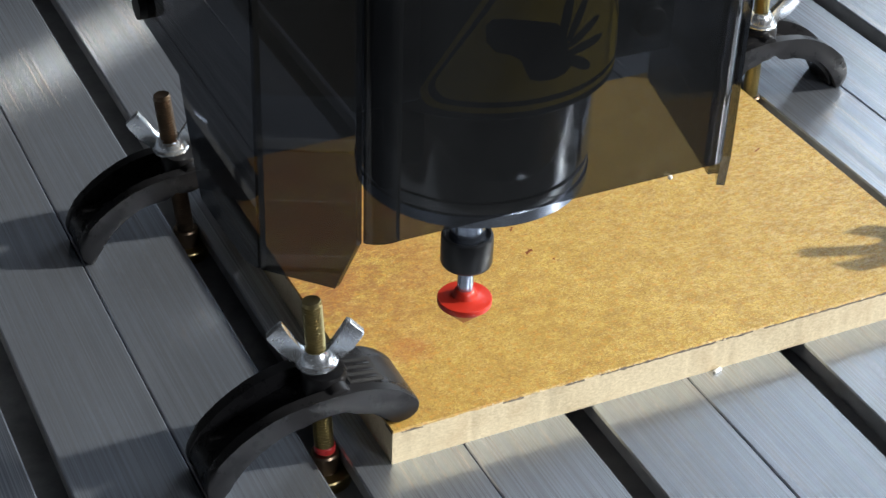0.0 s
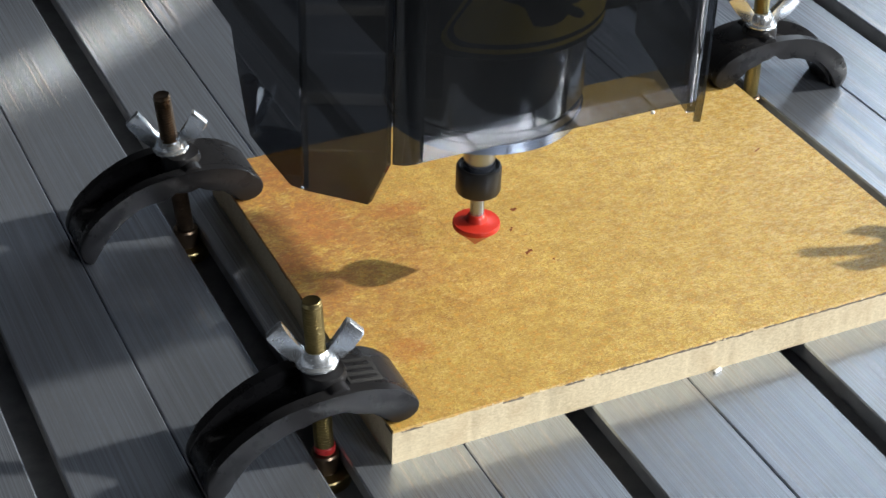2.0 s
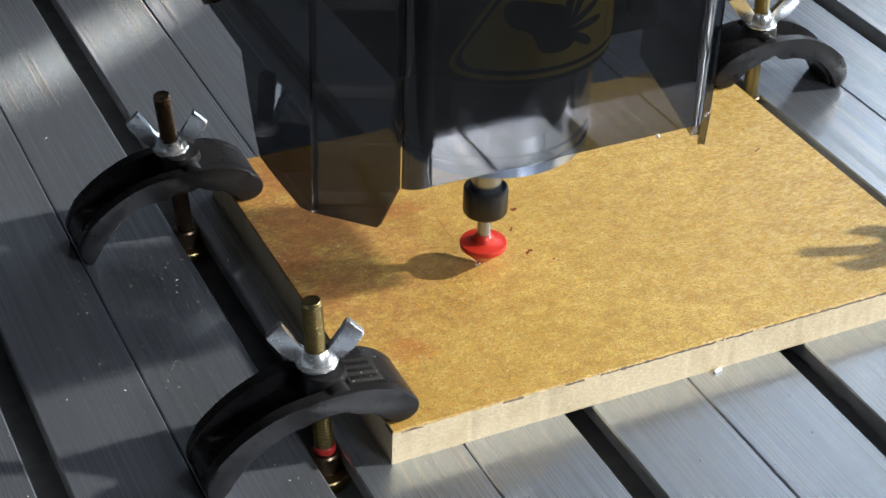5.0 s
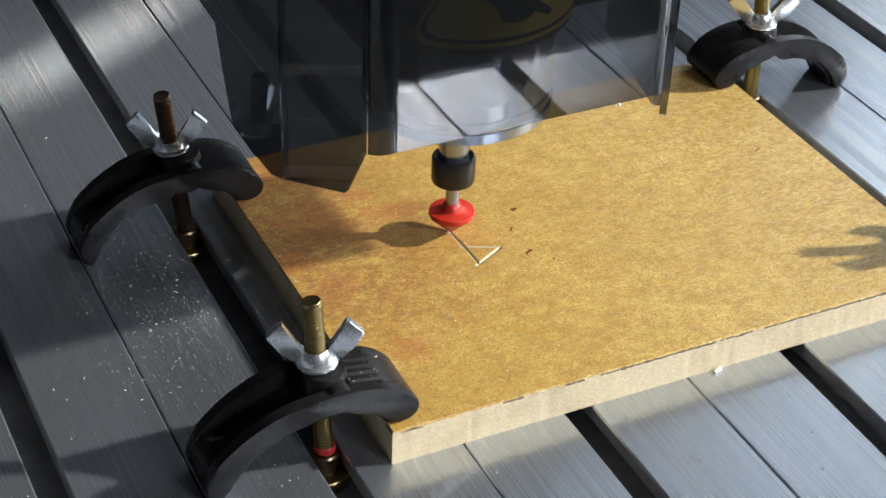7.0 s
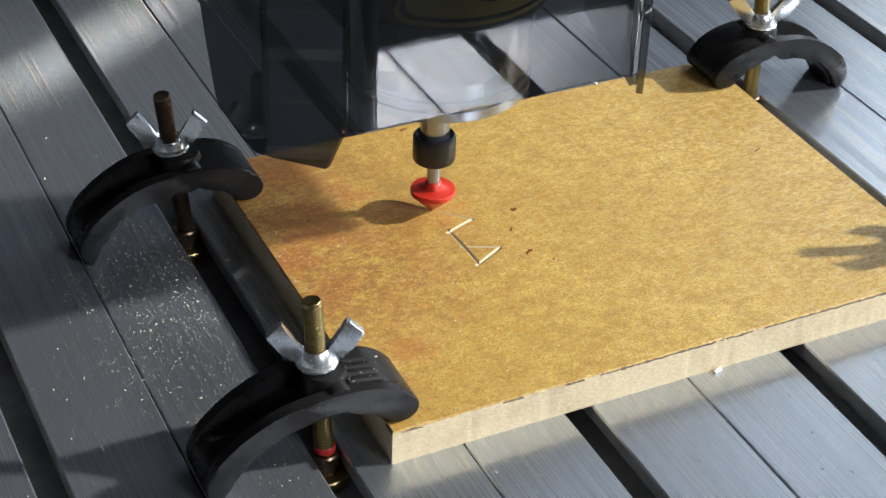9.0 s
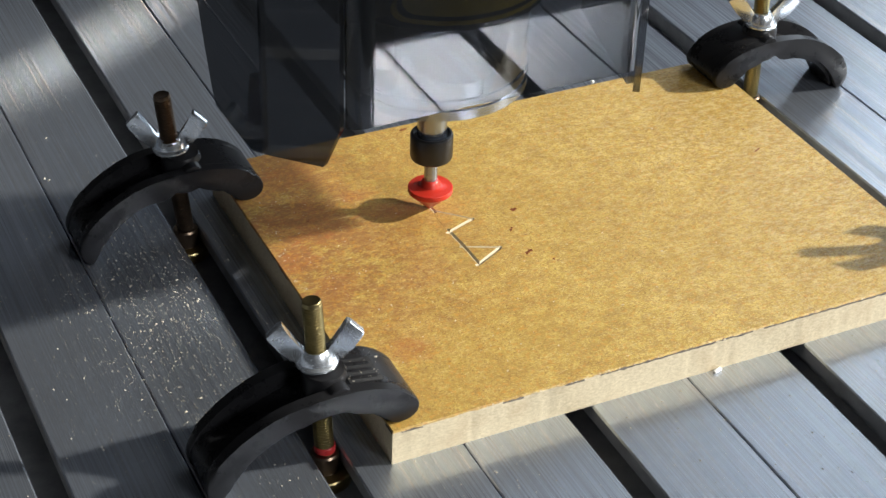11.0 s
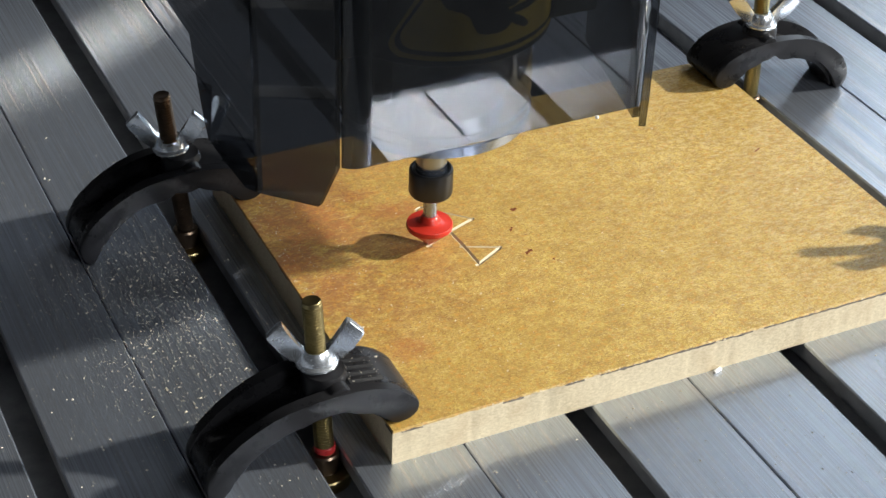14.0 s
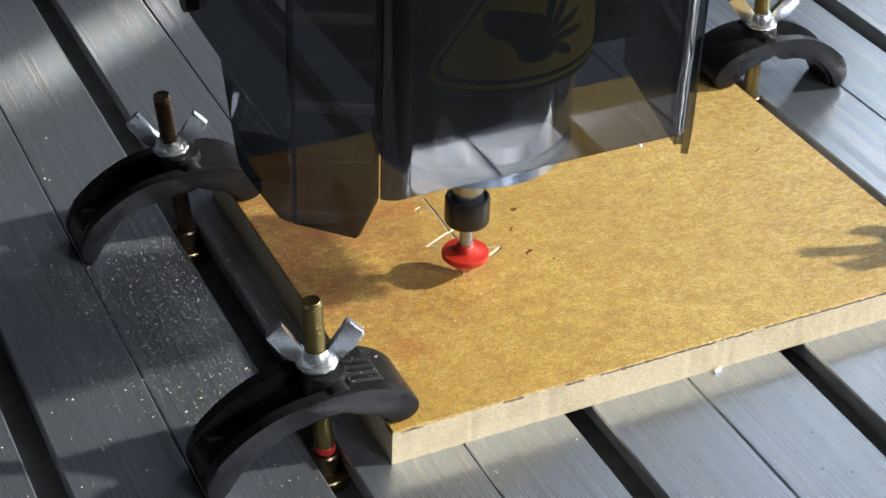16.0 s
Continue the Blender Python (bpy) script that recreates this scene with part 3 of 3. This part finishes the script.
def head():
    base = thing("milling_head", "milling head with smoked guard, spindle and red cutter", "milling spindle")
    bm = bmesh.new()
    lathe(bm, [(0.0, 0.0690), (0.0330, 0.0690), (0.0385, 0.0700), (0.0398, 0.0725), (0.0398, 0.0780), (0.0390, 0.0785), (0.0390, 0.0800), (0.0400, 0.0806), (0.0400, 0.26)], 72)
    spindle = part("spindle_body", bm, COLLAR, base, "dark blue-grey cylindrical spindle motor")
    bm = bmesh.new()
    lathe(bm, [(0.0, 0.0676), (0.0372, 0.0676), (0.0400, 0.0690), (0.0403, 0.0735), (0.0399, 0.0740), (0.0300, 0.0742)], 72)
    part("end_cap", bm, STEEL, spindle, "bright steel end cap")
    # mount round the spindle
    bm = bmesh.new()
    lathe(bm, [(0.0402, 0.1130), (0.0452, 0.1130), (0.0460, 0.1138), (0.0460, 0.24), (0.0402, 0.24)], 72)
    box(bm, (-0.0569, -0.030, 0.1173), (0.0569, 0.110, 0.24), 0.0015)
    mount = part("spindle_mount", bm, BODY, base, "dark clamp ring that holds the spindle")
    bm = bmesh.new()
    box(bm, (-0.070, 0.1105, 0.112), (0.070, 0.135, 0.27), 0.003)
    part("carriage_plate", bm, DARK, base, "black carriage plate behind the spindle")
    bm = bmesh.new()
    lathe(bm, [(0.0, 0.0), (0.0050, 0.0), (0.0055, 0.0006), (0.0055, 0.0040), (0.0048, 0.0048), (0.0, 0.0048)], 24)
    part("mount_screw", bm, DARK, mount, "black screw head", pose(0.0455, -0.0300, 0.1312, 90, 0, 0))
    bm = bmesh.new()
    box(bm, (-0.0470, -0.0290, 0.0850), (-0.0385, -0.0060, 0.1170), 0.0035)
    part("side_block", bm, DARK, base, "black block beside the spindle")
    # sticker on the curved mount: rounded triangle, with border and pictogram bars
    def wrap(outline, radius, name, mat, label=""):
        bm = bmesh.new()
        vs = [bm.verts.new((u, 0, z)) for u, z in outline]
        bm.faces.new(vs)
        for k in range(-24, 25):
            bmesh.ops.bisect_plane(bm, geom=bm.verts[:] + bm.edges[:] + bm.faces[:], plane_co=(k * 0.002, 0, 0), plane_no=(1, 0, 0))
        for v in bm.verts:
            a = v.co.x / 0.046 + radians(-88)
            v.co.x, v.co.y = radius * math.cos(a), radius * math.sin(a)
        return part(name, bm, mat, mount, label)
    def triangle(left, right, low, corner, top, rise):
        return smooth_outline(((left + 0.0065, low), (right - 0.0065, low), (right - 0.0018, low + 0.0014), (right, low + 0.005), (right - 0.0018, low + 0.0095),
                               (corner + top, low + rise), (corner - top, low + rise), (left + 0.0018, low + 0.0095), (left, low + 0.005), (left + 0.0018, low + 0.0014)), 2)
    wrap(triangle(-0.0410, 0.0450, 0.1160, 0.002, 0.0060, 0.072), 0.0462, "sticker", YELLOW, "yellow triangular warning sticker")
    wrap(triangle(-0.0385, 0.0425, 0.1180, 0.002, 0.0048, 0.067), 0.04630, "sticker_border", INK, "black border of the warning sticker")
    wrap(triangle(-0.0362, 0.0402, 0.1200, 0.002, 0.0036, 0.062), 0.04640, "sticker_field", YELLOW, "yellow field of the warning sticker")
    pic = smooth_outline(((-0.0215, 0.1490), (-0.0120, 0.1487), (0.0046, 0.1442), (0.0064, 0.1345), (0.0088, 0.1290), (0.0045, 0.1255), (-0.0061, 0.1260),
                          (-0.0085, 0.1310), (-0.0105, 0.1355), (-0.0205, 0.1385)), 1)
    wrap(pic, 0.0465, "pictogram", INK, "black pictogram")
    for u0, z0, u1, z1, w in ((0.0038, 0.1400, 0.0058, 0.1530, 0.0019), (0.0068, 0.1390, 0.0120, 0.1500, 0.0017), (0.0075, 0.1365, 0.0178, 0.1415, 0.0017),
                              (0.0080, 0.1335, 0.0205, 0.1342, 0.0017), (0.0075, 0.1310, 0.0152, 0.1262, 0.0019)):
        along = Vector((u1 - u0, z1 - z0)).normalized() * w
        over = Vector((-along.y, along.x))
        p, q = Vector((u0, z0)), Vector((u1, z1))
        wrap(smooth_outline((p - along - over, q + along - over, q + along + over, p - along + over), 2), 0.0465, "pictogram_bar", INK)
    # nose, nut, cutter
    bm = bmesh.new()
    lathe(bm, [(0.0, 0.036), (0.0060, 0.036), (0.0066, 0.0375), (0.0066, 0.0676)], 40)
    part("spindle_nose", bm, STEEL, spindle, "bright steel spindle nose")
    bm = bmesh.new()
    lathe(bm, [(0.0034, 0.0272), (0.0084, 0.0272), (0.0091, 0.0277), (0.0095, 0.0288), (0.0095, 0.0390), (0.0092, 0.0398), (0.0086, 0.0402),
               (0.0080, 0.0401), (0.0077, 0.0392), (0.0066, 0.0390)], 48)
    spin_nut = part("collet_nut", bm, BLACKENED, base, "black collet nut")
    bm = bmesh.new()
    lathe(bm, [(0.0, 0.0), (0.0004, 0.0004), (0.0096, 0.0095), (0.0100, 0.0098), (0.0101, 0.0102), (0.0101, 0.0118), (0.0099, 0.0121), (0.0094, 0.0122),
               (0.0060, 0.0124), (0.0048, 0.0130), (0.0041, 0.0144), (0.0036, 0.0156), (0.0030, 0.0160)], 48)
    cutter = part("cutter", bm, RED, base, "red enamelled v-shaped router cutter")
    bm = bmesh.new()
    lathe(bm, [(0.0030, 0.0150), (0.0030, 0.0290)], 32)
    part("shank", bm, STEEL, cutter, "bright steel shank")
    bm = bmesh.new()
    lathe(bm, [(0.0, -0.0008), (0.0007, -0.0005), (0.0009, 0.0), (0.0006, 0.0006), (0.0, 0.0008)], 10)
    part("stuck_chip", bm, WHITE, base, "white chip stuck to the guard", pose(0.0478, -0.0512, 0.0816))
    # guard of smoked sheet, folded in five
    th = 0.003
    hi = 0.30
    bm = bmesh.new()
    sheet(bm, [(-0.0498, -0.050, 0.0815), (0.0635, -0.050, 0.0815), (0.0635, -0.050, hi), (-0.0498, -0.050, hi)], -th)
    guard = part("guard", bm, ACRYL, base, "smoked transparent plastic guard", None, 0)
    for sgn, ey in ((-1, -0.0600), (1, 0.0730)):
        bm = bmesh.new()
        # rounded bend between the front and the wing
        if sgn > 0:
            bend(bm, Vector((0.0635, -0.0500)), Vector((0.0693, -0.0500)), Vector((0.0728, -0.0443)), 0.0815, 0.0799, hi, -th)
        else:
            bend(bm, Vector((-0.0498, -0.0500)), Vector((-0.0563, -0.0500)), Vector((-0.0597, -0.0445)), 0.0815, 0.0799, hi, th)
        part("fold", bm, ACRYL if sgn > 0 else ACRYL_DIMMED, guard, "", None, 30)
        bm = bmesh.new()
        k = lambda s: (ey + sgn * 0.0200 * s, -0.0440 + 0.0320 * s)
        end, low, tip = (1.0, 0.0605, 0.0560) if sgn < 0 else (0.42, 0.0630, 0.0618)
        sheet(bm, [(*k(0), 0.0799), (*k(0.22), low), (*k(end), tip), (*k(end), hi), (*k(0), hi)], -th * sgn * -1)
        part("wing_pane", bm, ACRYL if sgn > 0 else ACRYL_DIMMED, guard, "", None, 0)
        if sgn > 0:
            bm = bmesh.new()
            x, y = k(end)
            sheet(bm, [(x, y, 0.0630), (0.0905, 0.027, 0.0700), (0.0905, 0.027, hi), (x, y, hi)], -th)
            part("side_pane", bm, ACRYL, guard, "", None, 0)
            continue
        bm = bmesh.new()
        x = ey + sgn * 0.0200
        sheet(bm, [(x, -0.012, 0.0556), (x, 0.0, 0.0505), (x, 0.0265, 0.0485), (x, 0.0455, 0.0480), (x, 0.0500, 0.0545), (x, 0.0575, 0.0715), (x, 0.0640, 0.0890),
                   (x, 0.115, 0.0915), (x, 0.115, hi), (x, -0.012, hi)], -th * sgn * -1)
        part("side_pane", bm, ACRYL_DIMMED, guard, "", None, 0)
        bm = bmesh.new()
        lathe(bm, [(0.0, -0.003), (0.0045, -0.003), (0.0050, -0.001), (0.0050, 0.006), (0.0, 0.0065)], 20)
        part("guard_screw", bm, DARK, guard, "black screw head", Matrix.Translation((x, 0.102, 0.098)) @ pose(0, 0, 0, 0, 90 * sgn, 0))
    return base, cutter, spin_nut


HEAD, CUTTER, NUT = head()

# ---------------------------------------------------------------- chips


def chips(seed, count, where):
    """A scatter of small wood chips: one batch."""
    rng = random.Random(seed)
    verts, faces = [], []
    for _ in range(count):
        x, y, z = where(rng)
        s = min(0.0007, 0.00015 + rng.expovariate(1 / 0.00009))
        a = rng.uniform(0, 6.3)
        c, d = math.cos(a), math.sin(a)
        l, wd, hh = s * rng.uniform(0.7, 1.5), s * 0.6, s * rng.uniform(0.4, 0.9)
        i = len(verts)
        verts += [(x + c * l, y + d * l, z), (x - d * wd, y + c * wd, z + hh * 0.2), (x - c * l, y - d * l, z), (x, y, z + hh), (x + d * wd, y - c * wd, z)]
        faces += [(i, i + 1, i + 3), (i + 1, i + 2, i + 3), (i + 2, i + 4, i + 3), (i + 4, i, i + 3)]
    me = bpy.data.meshes.new("sawdust")
    me.from_pydata(verts, [], faces)
    me.materials.append(DUST)
    ob = new("sawdust", me)
    return tagged(ob, "scattered pale wood chips thrown off by the cutter", "sawdust", "", "stuff")


def on_bed(rng):
    while True:
        r = rng.random()
        if r < 0.56:
            x, y = rng.gauss(-0.046, 0.024), rng.gauss(0.128, 0.048)
        elif r < 0.61:
            x, y = rng.gauss(0.014, 0.010), rng.gauss(0.272, 0.022)
        elif r < 0.72:
            x, y = rng.uniform(-0.16, -0.03), rng.uniform(0.0, 0.33)
        else:
            x, y = rng.uniform(-0.01, 0.34), rng.uniform(-0.12, -0.001)
        if any(abs(x - s) < SLOT_HALF + 0.001 for s in SLOT) or (x > -0.001 and y > -0.001):
            continue
        return x, y, 0.0001


def on_board(rng):
    while True:
        r = rng.random()
        if r < 0.30:
            x, y = abs(rng.gauss(0.0, 0.012)), rng.uniform(0.09, BD)
        elif r < 0.7:
            x, y = rng.gauss(0.05, 0.05), rng.gauss(0.07, 0.06)
        else:
            x, y = rng.uniform(0.002, BW), rng.uniform(0.002, BD)
        if 0.002 < x < BW - 0.002 and 0.002 < y < BD - 0.002 and not (0.064 < x < 0.098 and 0.08 < y < 0.14):
            return x, y, TOP + 0.00003


def on_nose(rng):
    u, v = rng.uniform(0.006, 0.024), rng.uniform(-0.011, 0.011)
    return SLOT[3] + u, 0.018 + v, 0.0377 - max(0.0, u - 0.006) ** 2 * 9.0


DUSTING = [(chips(500 + k, 8, on_nose), when) for k, when in enumerate((4.6, 6.0, 8.0, 13.0))]
for k in range(12):
    when = (3.3, 3.7, 4.1, 4.8, 5.5, 6.2, 7.0, 7.8, 8.6, 9.8, 12.2, 13.8)[k]
    DUSTING.append((chips(100 + k, 230 + 55 * k, on_bed), when))
    DUSTING.append((chips(300 + k, 55, on_board), when))

bm = bmesh.new()
box(bm, (-0.0022, -0.0009, 0.0), (0.0022, 0.0009, 0.0014), 0.0005)
tagged(part("white_crumb", bm, WHITE, None, "", pose(0.1462, -0.0016, 0, 0, 0, 15)), "small white crumb on the bed beside the board", "crumb")
bm = bmesh.new()
box(bm, (-0.0016, -0.0010, 0.0), (0.0016, 0.0010, 0.0016), 0.0005)
tagged(part("metal_chip", bm, STEEL, None, "", pose(-0.0222, 0.1345, -0.0143, 0, 0, 30)), "small shiny metal chip lying in a bed slot", "metal chip")

# ---------------------------------------------------------------- what moves
TIP = [(0.0, 27.9, -0.2, 59.6), (0.5, 42.1, 24.8, 60.5), (1.0, 66.7, 68.1, 62.6), (1.5, 74.2, 81.4, 55.0), (1.9, 76.4, 85.0, 28.5), (2.0, 76.5, 85.2, 27.6),
       (2.5, 76.7, 85.4, 21.5), (3.0, 78.2, 90.9, 15.5), (3.2, 79.4, 97.0, 15.4), (3.5, 80.0, 100.7, 15.4), (3.9, 91.6, 94.2, 15.4), (4.0, 91.8, 93.8, 15.4),
       (4.2, 88.5, 91.9, 15.4), (4.95, 81.0, 86.0, 15.4), (5.6, 79.8, 94.0, 15.4), (6.3, 78.9, 101.0, 15.3), (6.5, 79.1, 101.3, 15.3), (7.0, 79.0, 113.4, 15.3),
       (7.5, 85.1, 117.4, 15.3), (8.0, 93.3, 120.7, 15.2), (8.5, 88.4, 123.1, 15.4), (9.0, 78.9, 132.5, 15.3), (9.2, 78.5, 133.3, 15.3), (10.2, 78.8, 143.8, 15.3), (11.1, 78.3, 134.0, 15.3), (11.3, 76.8, 134.3, 15.3),
       (11.5, 73.6, 137.0, 15.3), (12.0, 73.1, 134.2, 15.3), (12.5, 78.2, 133.7, 15.2), (13.0, 79.0, 125.3, 15.3), (13.5, 78.6, 114.1, 15.2),
       (14.0, 65.9, 108.3, 15.3), (14.5, 65.8, 108.1, 15.2), (15.0, 78.5, 102.0, 15.3), (15.5, 78.8, 88.5, 15.3), (16.0, 70.6, 82.7, 15.3)]


def motions():
    walk(HEAD, [(t, pose(x / 1000, y / 1000, z / 1000)) for t, x, y, z in TIP])
    for ob in (CUTTER, NUT):
        walk(ob, [(k / 10, pose(0, 0, 0, 0, 0, 84 * k)) for k in range(161)])
    for ob, when in SKIN:
        up, down = pose(0, 0, 0), pose(0, 0, -0.006)
        walk(ob, [(0.0, up), (max(0.1, when - 0.05), up), (when + 0.05, down), (16.1, down)])
    for ob, when in DUSTING:
        off, rest = pose(0.15, -0.1, 1.2), pose(0, 0, 0)
        walk(ob, [(0.0, off), (when - 0.2, off), (when, rest), (16.1, rest)])


motions()
